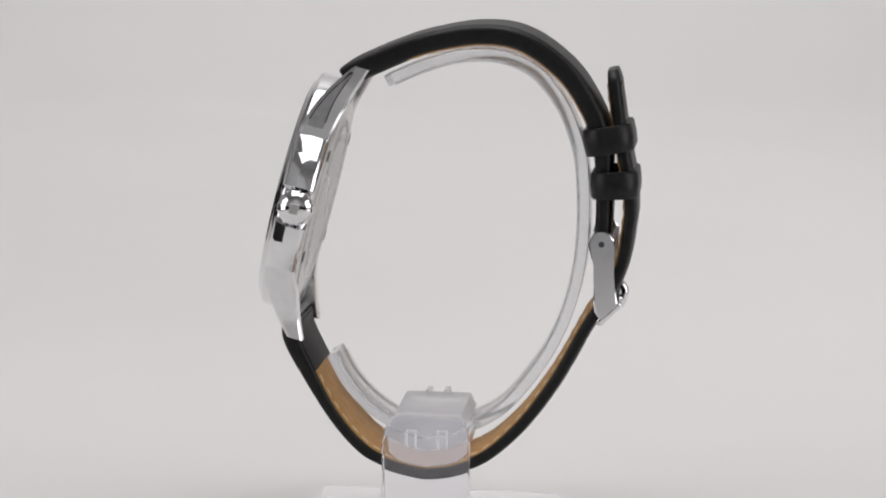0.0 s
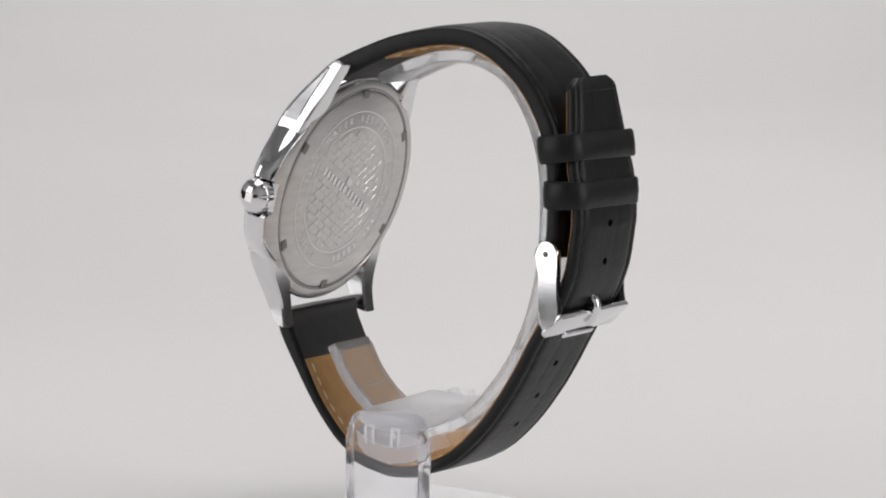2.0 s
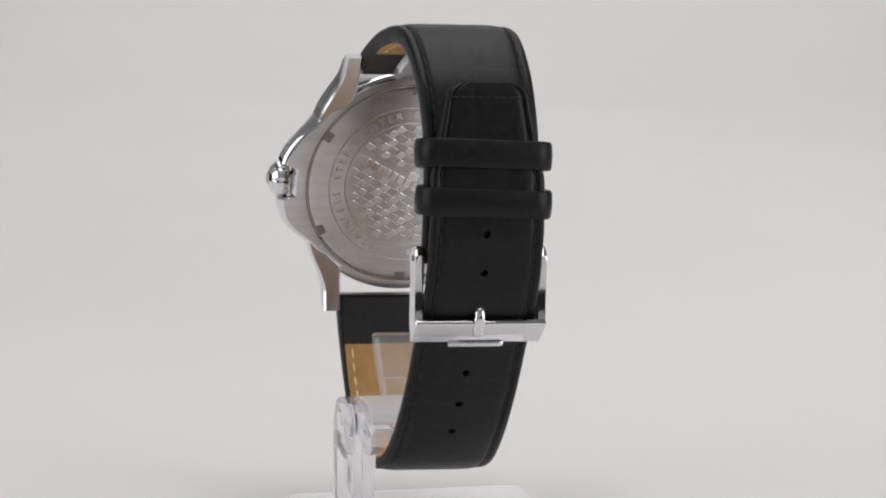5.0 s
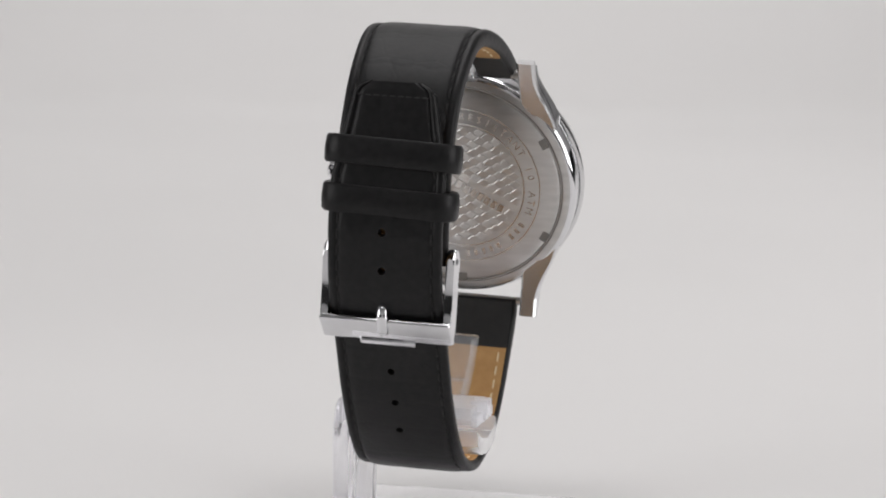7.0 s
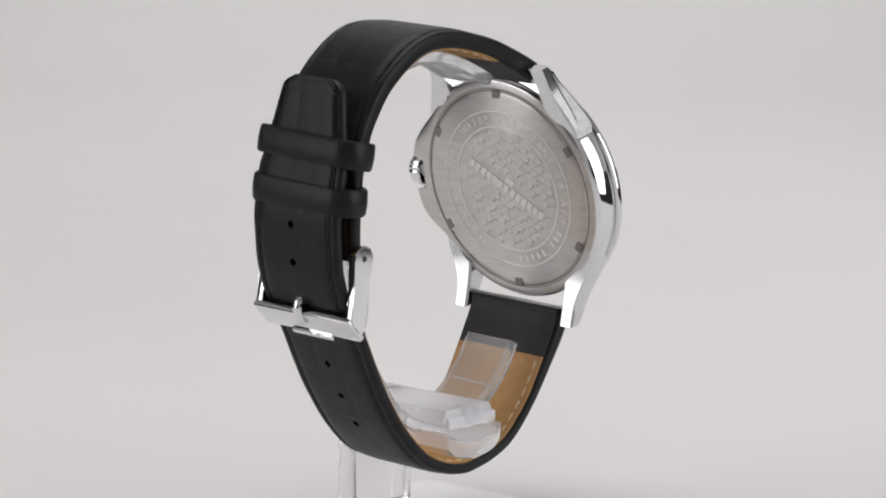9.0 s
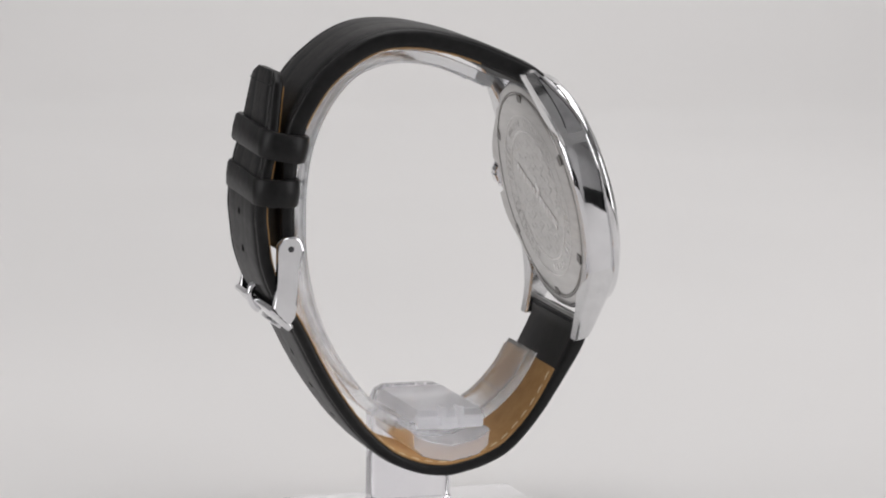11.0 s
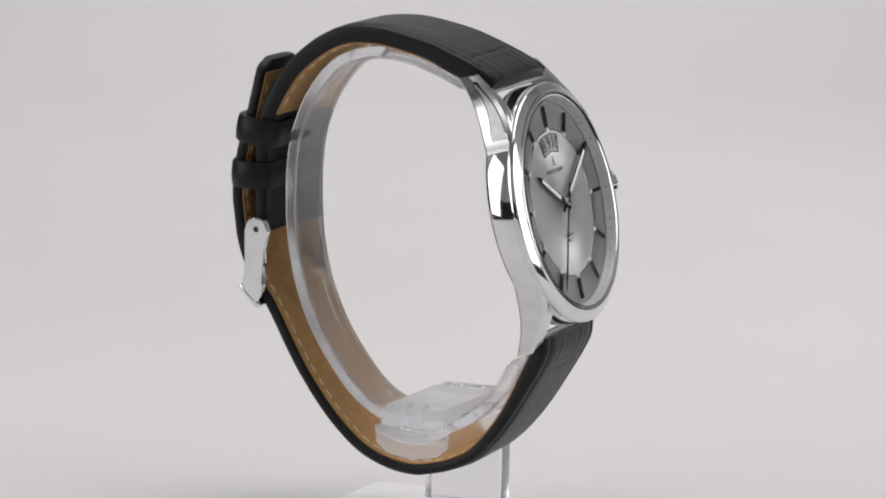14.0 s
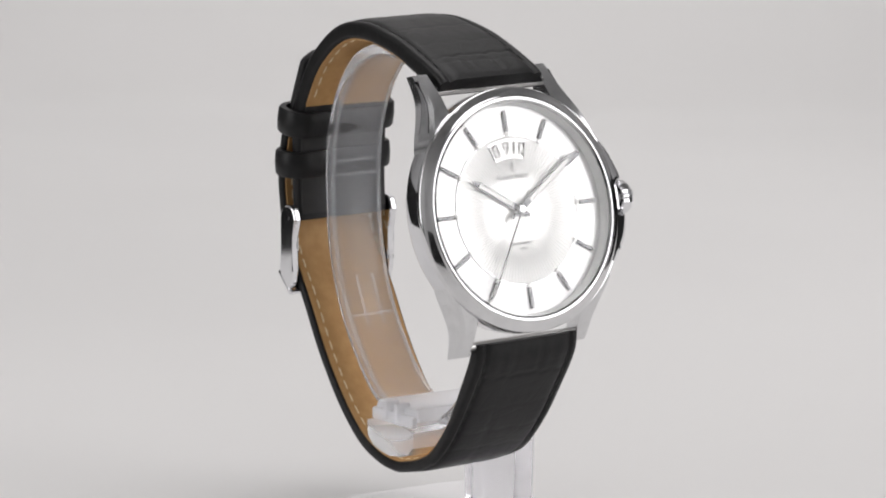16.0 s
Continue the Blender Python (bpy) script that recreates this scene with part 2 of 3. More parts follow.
def dado():
    """Unseen charcoal band, about a metre high, added so the steel mirrors black patches."""
    for name, size in (("dado_north", (-1.28, 1.28, 1.28, 1.298, -0.755, 0.24)), ("dado_south", (-1.28, 1.28, -1.098, -1.08, -0.755, 0.24)), ("dado_east", (1.28, 1.298, -1.08, 1.28, -0.755, 0.24)), ("dado_west", (-1.298, -1.28, -1.08, 1.28, -0.755, 0.24))):
        me = bpy.data.meshes.new(name)
        bm = block(*size, 0.004)
        bm.to_mesh(me)
        bm.free()
        me.materials.append(STUDIO)
        tagged(new(name, me), "unseen charcoal wall band added for black reflections in the steel", "dado", kind="structure")


dado()


def build_table():
    table = new("photo_table")
    tagged(table, "dark narrow photo table under the paper sweep", "table")
    for name, (x0, x1, y0, y1, z0, z1) in (("tabletop", (-0.235, 0.235, -0.45, 0.54, -0.03, -0.005)), ("leg", (-0.22, -0.17, -0.43, -0.38, -0.76, -0.03)), ("leg", (0.17, 0.22, -0.43, -0.38, -0.76, -0.03)),
                                           ("leg", (-0.22, -0.17, 0.47, 0.52, -0.76, -0.03)), ("leg", (0.17, 0.22, 0.47, 0.52, -0.76, -0.03))):
        bm = block(x0, x1, y0, y1, z0, z1, 0.003)
        me = bpy.data.meshes.new(name)
        bm.to_mesh(me)
        bm.free()
        me.materials.append(STUDIO)
        new(name, me).parent = table


build_table()


def build_board():
    """A white foam board behind the camera: the polished steel mirrors it."""
    board = new("reflector_board")
    tagged(board, "white foam reflector board standing on the studio floor", "reflector")
    for name, (x0, x1, y0, y1, z0, z1) in (("panel", (-0.27, 0.27, -1.0, -0.985, -0.70, 1.30)), ("foot", (-0.24, -0.20, -1.08, -0.90, -0.76, -0.695)), ("foot", (0.20, 0.24, -1.08, -0.90, -0.76, -0.695))):
        bm = block(x0, x1, y0, y1, z0, z1, 0.002)
        me = bpy.data.meshes.new(name)
        bm.to_mesh(me)
        bm.free()
        me.materials.append(PLASTER)
        new(name, me).parent = board


build_board()


# ---- acrylic stand ----
def build_stand():
    stand = empty("watch_stand", "clear acrylic watch stand on a square base plate", "stand")
    part("base_plate", block(-20.3, 20.2, -20.6, 20.0, -96.1, -91.0, 0.6), CLEAR, stand)
    post = [(-7.1, -91.0), (-7.1, -76.0), (-6.8, -73.6), (-5.9, -72.0), (-4.5, -71.3), (4.3, -71.3), (5.8, -72.0), (6.6, -73.6), (6.9, -76.0), (7.0, -91.0)]
    part("post", prism(post, 11.5, 15.4, 0.6, 3), CLEAR, stand, m=SIDE)
    arm = [(-5.2, -71.5), (-6.2, -73.4), (-4.0, -74.6), (0, -75.1), (4.0, -74.6), (6.4, -73.4), (5.4, -71.5)]
    part("upper_arm", prism(arm, -7.6, 12.1, 0.4), MILKY, stand, m=SIDE)
    saddle = [(-6.6, -74.9), (-6.3, -77.6), (-4.8, -79.0), (-2.4, -79.7), (0, -79.9), (2.4, -79.7), (4.8, -79.0), (6.4, -77.6), (6.7, -74.9), (4.0, -76.9), (0, -77.7), (-4.0, -76.9)]
    part("saddle", prism(saddle, -9.0, 12.1, 0.4), MILKY, stand, m=SIDE)
    for y in (-1.5, 1.5):
        part("prong", block(-9.2, -6.4, y - 0.5, y + 0.5, -74.0, -70.9, 0.25), MILKY, stand)
    for y in (-2.4, 2.6):
        # white bars stand in for the slot edges catching the light
        frame_bars = merge(block(15.3, 15.7, y - 0.9, y - 0.55, -76.6, -73.4, 0.1), block(15.3, 15.7, y + 0.55, y + 0.9, -76.6, -73.4, 0.1), block(15.3, 15.7, y - 0.55, y + 0.55, -73.75, -73.4, 0.1))
        part("latch_slot", frame_bars, GLINT, stand)
    part("hook", block(-8.6, -7.5, -5.6, 5.8, -74.6, -72.6, 0.4), MILKY, stand)
    return stand


def build_cuff():
    cuff = empty("watch_cuff", "clear plastic c-shaped cuff holding the watch open", "watch cuff", rolled=True)
    path = Path([(-15.8, -63.4), (-13.1, -68.1), (-9.0, -72.3), (-4.4, -74.9), (1.1, -76.1), (7.6, -74.2), (12.2, -71.4), (16.0, -67.1), (19.7, -61.5), (22.5, -55.0), (24.2, -47.6), (24.7, -40.2), (24.4, -32.9), (23.3, -27.4), (20.9, -21.9), (17.0, -17.0), (12.6, -14.7), (8.2, -14.0), (2.9, -14.6), (-2.5, -16.4), (-7.5, -18.7)])
    part("ring", sweep(path, 0, path.length, lambda s: band(5.1, -0.9, 0.9, 0.4, k=2), 90, -1), FROST, cuff, m=Matrix.Translation((0.4, 0, 0)))
    for x in (-4.2, 5.0):
        part("rim", sweep(path, 1.0, path.length - 1.0, lambda s: band(0.4, 0.7, 1.15, 0.2, k=2), 90, 1), FROST, cuff, m=Matrix.Translation((x, 0, 0)))
    for at, n in ((46, 9.0),):
        for x in (-0.9, 2.3):
            part("ridge", sweep(path, at, at + n, lambda s: band(0.2, 0.7, 0.96, 0.08, k=1), 8, 1), FROST, cuff, m=Matrix.Translation((x, 0, 0)))
    for y, z in ((24.5, -34.4), (24.6, -36.6), (20.2, -60.6), (-11.0, -70.4)):
        at = path.s[nearest(path, y, z)]
        part("cross_rib", sweep(path, at - 0.2, at + 0.2, lambda s: band(4.3, 0.7, 1.0, 0.1, k=1), 2, 1), FROST, cuff, m=Matrix.Translation((0.4, 0, 0)))
    return cuff


stand = build_stand()
cuff = build_cuff()
for ob in stand.children[:] + cuff.children[:]:
    ob.visible_shadow = False  # clear plastic lets the light through

# ---- wrist watch ----
watch = empty("wrist_watch", "steel wrist watch with silver dial and black leather strap", "watch", rolled=True)

UPPER = Path([(-12.8, -19.3), (-11.2, -18.25), (-6.3, -15.95), (-1.8, -14.05), (2.7, -12.85), (7.2, -12.15), (11.7, -12.35), (15.3, -13.65), (18.9, -16.15), (21.6, -18.85), (24.0, -22.6), (25.3, -25.4), (26.4, -29.5), (26.8, -34.5), (26.9, -39.5), (26.6, -44.2)])
LOWER = Path([(-22.2, -57.6), (-21.8, -60.6), (-18.8, -66.3), (-14.95, -72.65), (-10.45, -77.75), (-6.35, -80.05), (-2.2, -81.2), (0.7, -81.55), (5.1, -80.85), (10.15, -78.5), (15.3, -73.7), (19.65, -67.9), (22.4, -63.3), (24.7, -58.9), (26.4, -55.9), (28.6, -52.5), (30.0, -49.8), (31.3, -45.9), (31.95, -41.2), (32.2, -38.5), (31.95, -34.9), (31.3, -31.2), (30.5, -27.7), (29.8, -23.1), (29.1, -18.6), (28.6, -16.2)])


def step(a, b, v):
    t = min(max((v - a) / (b - a), 0), 1)
    return t * t * (3 - 2 * t)


def slant(path, s):
    """The strap is wrapped a little askew."""
    return 0.1 - 0.012 * path.at(s)[0].y


def upper_shape(s):
    """Half width, inner and outer face of the strap at s."""
    return 10.0 - 0.9 * step(0, 45, s), 0.0, 3.1 - 0.3 * step(4, 16, s) - 0.8 * step(44, 56, s)


def lower_shape(s):
    w = 10.0 - 0.9 * step(0, 60, s)
    tip = LOWER.length
    if s > tip - 14.3:
        w = 6.2 + 0.2 * (tip - s) - 1.9 * max(0, 1 - (tip - s) / 1.9) ** 2
    h = 1.8 + 0.8 * (1 - step(2, 18, s)) - 0.4 * step(tip - 1.5, tip, s)
    return w, -h / 2, h / 2


PAD = ((0.9, 0.04), (1.2, 0.0), (1.42, -0.16), (1.6, -0.24), (1.8, -0.14), (2.05, 0.08), (2.5, 0.19), (3.0, 0.25), (3.6, 0.28), (4.3, 0.29), (5.0, 0.30), (5.6, 0.30), (6.2, 0.30), (6.8, 0.30), (7.4, 0.30), (8.0, 0.30), (8.6, 0.30))


def leather(name, path, shape, flip, label):
    """A padded strap: rolled edges, a sunk seam, a raised middle and a few pressed creases."""
    creases = []
    s = 4.0
    while s < path.length - 6:
        creases.append((s, random.uniform(0.015, 0.05), random.uniform(-0.04, 0.04)))
        s += random.uniform(4.0, 8.5)

    def section(s):
        w, n0, n1 = shape(s)
        r, out = 0.7, []
        for cx, cn, a0 in ((w - r, n1 - r, 0), (-w + r, n1 - r, 90), (-w + r, n0 + r, 180), (w - r, n0 + r, 270)):
            out += [(cx + r * math.cos(radians(a0 + 22.5 * i)), cn + r * math.sin(radians(a0 + 22.5 * i))) for i in range(5)]
            if a0 == 0:
                k = min(1.0, (w - 0.9) / 8.6)
                xs = [(w - d * k, h) for d, h in PAD] + [(0.0, 0.30)] + [(d * k - w, h) for d, h in PAD[::-1]]
                for x, h in xs:
                    dent = 0
                    if abs(x) < w - 2 * k:
                        dent = sum(depth * math.exp(-((s + lean * x + 0.25 * math.sin(1.3 * x + at) - at) / 0.3) ** 2) for at, depth, lean in creases)
                        for fold in (-1, 1):
                            dent += 0.06 * math.exp(-((x - fold * (2.3 + 0.5 * math.sin(0.21 * s + fold))) / 0.42) ** 2) * (0.35 + 0.65 * step(0.45, 0.85, 0.5 + 0.5 * math.sin(0.17 * s + 2.2 * fold)))
                        dent += 0.12 * math.exp(-((s - 5.6 - 0.25 * math.sin(2 * x)) / 0.35) ** 2)
                        if s < 5.6:
                            dent += 0.10 * max(0, math.cos(2.5 * x)) ** 8 * step(0.8, 1.6, s) * (1 - step(4.6, 5.6, s))
                    out.append((x, n1 + h - dent))
        return [(x + slant(path, s), n) for x, n in out]
    return part(name, sweep(path, 0, path.length, section, 420, flip), LEATHER, watch, label, sharp=60)


upper = leather("buckle_strap", UPPER, upper_shape, 1, "short black leather strap piece with keepers")
lower = leather("hole_strap", LOWER, lower_shape, -1, "long black leather strap piece with punched holes")


def punch(ob, path, flip, places):
    """Cut round holes through a strap."""
    bm = None
    for s in places:
        p, way, nrm = path.at(s, flip)
        c = rod(p - nrm * 3, p + nrm * 3, 0.62, 20)
        bm = c if bm is None else merge(bm, c)
    bm.transform(WATCH_ROLL)
    bm.transform(TO_METRES)
    bmesh.ops.recalc_face_normals(bm, faces=bm.faces)
    me = bpy.data.meshes.new("cutter")
    bm.to_mesh(me)
    bm.free()
    cutter = new("cutter", me)
    mod = ob.modifiers.new("holes", "BOOLEAN")
    mod.operation, mod.object, mod.solver = "DIFFERENCE", cutter, "EXACT"
    bpy.context.view_layer.update()
    done = bpy.data.meshes.new_from_object(ob.evaluated_get(bpy.context.evaluated_depsgraph_get()))
    ob.modifiers.clear()
    if len(done.vertices) > 500:
        ob.data = done
    bpy.data.objects.remove(cutter)


HOLES = [LOWER.s[nearest(LOWER, y, z)] for y, z in ((32.2, -39.0), (31.4, -45.0), (23.1, -61.9), (19.9, -67.6), (16.3, -72.7))]
punch(lower, LOWER, -1, HOLES)


def lining(strap, path, shape, flip, s0, s1, mat, label):
    def section(s):
        w, n0, n1 = shape(s)
        return [(x + slant(path, s), n) for x, n in band(w - 0.55, n0 - 0.22, n0 + 0.12, 0.15, k=2)]
    return part("lining", sweep(path, s0, s1, section, 120, flip), mat, strap, label)


lining(upper, UPPER, upper_shape, 1, 0.4, 10.0, BLACK_LINING, "black inner leather near the lugs")
BEND = UPPER.s[nearest(UPPER, 25.3, -24.6)]
lining(upper, UPPER, upper_shape, 1, 10.0, BEND, TAN, "tan leather lining")
lining(upper, UPPER, upper_shape, 1, BEND, UPPER.length - 1.0, BLACK_LINING, "black inner leather behind the keepers")
lining(lower, LOWER, lower_shape, -1, 0.4, 9.2, BLACK_LINING, "black inner leather near the lugs")
lining(lower, LOWER, lower_shape, -1, 9.2, LOWER.length - 2.0, TAN, "tan leather lining")


def stitches(strap, path, shape, flip, s0, s1, inside, mat, pitch=2.5, dash=1.7, inset=1.7):
    """Rows of thread dashes along both edges."""
    for side in (-1, 1):
        meshes = []
        s = s0
        while s < s1:
            rows = []
            for i in range(4):
                q = s + dash * i / 3
                p, way, nrm = path.at(q, flip)
                w, n0, n1 = shape(q)
                n = n0 - 0.23 if inside else n1 - 0.08
                lift = 0.03 if i in (1, 2) else -0.12
                c = p + Vector((side * (w - inset) + slant(path, q), 0, 0)) + nrm * (n + (-lift if inside else lift))
                rows.append([c + Vector((0.17 * math.cos(a), 0, 0)) + nrm * 0.14 * math.sin(a) for a in (0, 1.05, 2.1, 3.14, 4.19, 5.24)])
            meshes.append(grid_mesh(rows))
            s += pitch * random.uniform(0.97, 1.03)
        part("stitching", merge(*meshes), mat, strap)


stitches(upper, UPPER, upper_shape, 1, 11, BEND - 1.5, True, THREAD)
stitches(lower, LOWER, lower_shape, -1, 10, LOWER.length - 4, True, THREAD)
stitches(upper, UPPER, upper_shape, 1, 3, UPPER.length - 16, False, BLACK_THREAD, inset=1.6)
stitches(lower, LOWER, lower_shape, -1, 3, LOWER.length - 2, False, BLACK_THREAD, inset=1.6)


def tip_seam():
    """The stitched seam across the strap's tip."""
    meshes = []
    p, way, nrm = LOWER.at(LOWER.length - 2.2, -1)
    for i in range(-4, 5):
        c = p + nrm * 1.1
        meshes.append(rod(c + Vector((i * 1.3 - 0.6, 0, 0)), c + Vector((i * 1.3 + 0.3, 0, 0)), 0.16, 6, 0.05))
    part("stitching", merge(*meshes), BLACK_THREAD, lower)


tip_seam()


def keeper(y0, y1, z0, z1, lean, half):
    """A leather loop round both strap pieces."""
    c = Vector((-0.25, (y0 + y1) / 2, (z0 + z1) / 2))
    hy, hz = (y1 - y0) / 2, (z1 - z0) / 2
    rows = []
    ring = []
    r = 2.7
    for cx, cy, a0 in ((half - r, hy - r, 0), (-half + r, hy - r, 90), (-half + r, -hy + r, 180), (half - r, -hy + r, 270)):
        for i in range(7):
            a = radians(a0 + 15 * i)
            ring.append((cx + r * math.cos(a), cy + r * math.sin(a), math.cos(a), math.sin(a)))
    for x, y, nx, ny in ring:
        rows.append([(x + nx * n, y + ny * n, z) for n, z in ((-0.6, -hz), (0.35, -hz), (0.62, -hz + 0.35), (0.75, 0), (0.62, hz - 0.35), (0.35, hz), (-0.6, hz))])
    bm = grid_mesh(rows, closed_u=True, closed_v=True)
    return part("keeper", bm, LEATHER, watch, "black leather keeper loop", Matrix.Translation(c) @ pose(0, 0, 0, lean, -1.6))


keeper(25.1, 31.8, -29.5, -25.1, 10, 10.1)
keeper(26.4, 32.75, -36.7, -32.3, 3, 10.1)


def build_buckle():
    buckle = part("buckle", block(-10.85, 10.2, -2.5, 2.5, -0.6, 0.6, 0.45, 3), CHROME, watch, "polished steel tang buckle", Matrix.Translation((0, 29.2, -54.8)) @ pose(0, 0, 0, 45), sharp=18)
    side = [(25.6, -43.9), (25.9, -42.9), (26.4, -42.0), (27.4, -41.6), (28.4, -41.6), (29.1, -42.1), (29.9, -42.9), (29.9, -44.0), (29.9, -45.9), (29.9, -48.5), (30.1, -51.1), (30.6, -53.1), (29.6, -54.6), (28.4, -55.9), (27.6, -55.7), (26.9, -54.7), (26.6, -52.7), (26.9, -49.3), (26.6, -47.1)]
    for x in (-10.85, 8.9):
        arm = part("arm", prism(side, x, x + 1.3, 0.3), CHROME, buckle, "", SIDE, sharp=18)
        out = -0.12 if x < 0 else 1.42
        part("pin_end", rod((x + 0.65, 27.8, -43.6), (x + out, 27.8, -43.6), 0.5, 16, 0.1), DARK, arm)
    part("spring_bar", rod((-10.6, 27.8, -43.6), (9.3, 27.8, -43.6), 0.55), CHROME, buckle)
    tongue = [(29.7, -50.6), (31.1, -51.5), (31.4, -52.9), (30.7, -54.6), (29.9, -55.2)]
    path = Path(tongue)
    bm = sweep(path, 0, path.length, lambda s: [(0.85 * math.cos(a), 0.6 * math.sin(a)) for a in [k * math.pi / 6 for k in range(12)]], 12, 1)
    part("tongue", bm, CHROME, buckle)
    part("lip", block(-4.8, 4.2, -0.55, 0.55, -0.5, 0.5, 0.3), CHROME, buckle, "", Matrix.Translation((0, 27.7, -57.0)) @ pose(0, 0, 0, 45))
    return buckle


build_buckle()


def case_radius(a, r):
    a = (a + math.pi) % (2 * math.pi) - math.pi
    if 0 < r < 17.5:
        return 1.0
    if abs(a) < 0.14:
        return 1.02
    return 1 + 0.135 * (1 - (step(0.12, 0.66, a) if a > 0 else step(0.26, 0.66, -a)))


mid = lathe([(17.4, -4.0), (18.75, -4.0), (18.9, -3.92), (19.36, -3.4), (19.45, -3.2), (19.5, -1.0), (19.45, 0.75), (19.36, 1.0), (19.05, 1.36), (17.4, 1.5)], 256)
for v in mid.verts:
    k = 1 + (case_radius(math.atan2(v.co.y, v.co.x), 0) - 1) * (1 - step(0.0, 1.4, v.co.z))
    v.co.x, v.co.y = v.co.x * k, v.co.y * k
case = part("case_middle", mid, CHROME, watch, "polished steel case band with crown guards", CASE)


plate = lathe([(17.2, -3.9), (17.2, -4.06), (18.6, -4.06), (18.93, -3.9), (18.8, -3.7)], 256, case_radius)
part("back_plate", plate, STEEL, case, "satin rear face of the case", CASE)


def build_lug(sx, sy):
    """One curved lug that tapers from the case to its tip."""
    rows = []
    for i in range(15):
        t = i / 14
        y = 9.5 + (13.6 if sy > 0 else 12.3) * t
        inner = max(10.4, math.sqrt(max(18.4 ** 2 - y * y, 0)) - 0.6)
        circle = math.sqrt(max(19.3 ** 2 - y * y, 0)) if y < 19.3 else 0
        outer = max(circle * (1 - step(0.2, 0.9, t)), 16.4 - 3.2 * step(0.0, 0.8, t)) if t < 0.4 else 16.4 - 3.2 * step(0.0, 0.8, t)
        outer = min(outer, 17.8)
        top = 1.4 - 6.0 * t ** 1.9
        low = -3.6 - (3.4 if sy > 0 else 3.6) * t ** 1.5
        e = 0.35
        rows.append([(inner, y, low + e), (inner + e, y, low), (outer - e, y, low), (outer, y, low + e), (outer, y, top - e - 0.3), (outer - e - 0.25, y, top), (inner + e, y, top), (inner, y, top - e)])
    bm = grid_mesh(rows)
    lug = part("lug", bm, STEEL_SIDE, watch, "", CASE @ Matrix.Diagonal((sx, sy, 1, 1)))
    if sy < 0:
        return
    rows = []
    for i in range(9):
        t = 0.22 + 0.68 * i / 8
        y = 9.5 + 13.6 * t
        outer = 16.4 - 3.2 * step(0.0, 0.8, t)
        top, low = 1.4 - 6.0 * t ** 1.9, -3.2 - 3.9 * t ** 1.5
        hi, lo = top - 0.75, max(low + 0.7, top - 0.9 - 2.6 * (1 - i / 8.5))
        rows.append([(outer - 0.3, y, lo), (outer + 0.08, y, lo + 0.05), (outer + 0.08, y, hi - 0.05), (outer - 0.3, y, hi)])
    # a slightly larger dark piece paints the black reflection round the inset
    rim = [[(x - 0.06, y + (0.35 if i == 8 else -0.35 if i == 0 else 0.0), z + (0.2 if z == row[2][2] or z == row[3][2] else -0.2)) for x, y, z in row] for i, row in enumerate(rows)]
    part("facet_groove", grid_mesh(rim), DARK, lug, "dark rim standing in for the reflection in the groove round the inset", CASE @ Matrix.Diagonal((sx, sy, 1, 1)))
    part("facet", grid_mesh(rows), DARK_FACET, lug, "dark-edged brushed inset", CASE @ Matrix.Diagonal((sx, sy, 1, 1)))


for sx in (-1, 1):
    for sy in (-1, 1):
        build_lug(sx, sy)
for sy in (-1, 1):
    part("spring_bar", rod((-10.6, 20.3 * sy, -4.4), (10.6, 20.3 * sy, -4.4), 0.7), STEEL, watch, "", CASE)

# case back, seen from behind: x runs the other way
BACK = CASE @ Matrix.Translation((0, 0, -4.28)) @ Matrix.Rotation(math.pi, 4, "Y")
back = part("case_back", lathe([(0, -4.28), (16.3, -4.28), (17.0, -4.1), (17.3, -3.7), (16.6, -3.4)], 96), STEEL, watch, "engraved steel screw-down case back", CASE)
for r, w in ((17.45, 0.12), (13.6, 0.1), (10.9, 0.12)):
    z = -0.22 if r > 17 else 0.0
    part("ring_line", lathe([(r - w, z - 0.05), (r - w, z + 0.05), (r + w, z + 0.05), (r + w, z - 0.05)], 96), SLOT if r > 17 else ENGRAVED, back, "", BACK)
for k in range(6):
    a = radians(30 + 60 * k)
    part("notch", block(15.9, 17.2, -0.85, 0.85, -0.15, 0.06, 0.03, 1), SLOT, back, "", BACK @ Matrix.Rotation(a, 4, "Z"))


def letters(text, size, thick=0.05):
    """A line of writing as a mesh, centred, in x, y."""
    cu = bpy.data.curves.new("text", "FONT")
    cu.body, cu.size, cu.extrude, cu.align_x, cu.align_y, cu.resolution_u = text, size, thick, "CENTER", "CENTER", 2
    ob = new("text", cu)
    bpy.context.view_layer.update()
    me = bpy.data.meshes.new_from_object(ob.evaluated_get(bpy.context.evaluated_depsgraph_get()))
    bm = bmesh.new()
    bm.from_mesh(me)
    bpy.data.objects.remove(ob)
    bpy.data.meshes.remove(me)
    return bm


def arc_text(name, text, r, start, pitch, size, parent):
    """Writing that runs clockwise round a circle from the angle start, tops outward."""
    meshes = []
    for i, ch in enumerate(text):
        if ch == " ":
            continue
        bm = letters(ch, size)
        a = start - pitch * i
        bm.transform(Matrix.Rotation(radians(a - 90), 4, "Z") @ Matrix.Translation((0, r, 0)))
        meshes.append(bm)
    part(name, merge(*meshes), ENGRAVED, parent, "raised bright lettering", BACK, smooth=False)


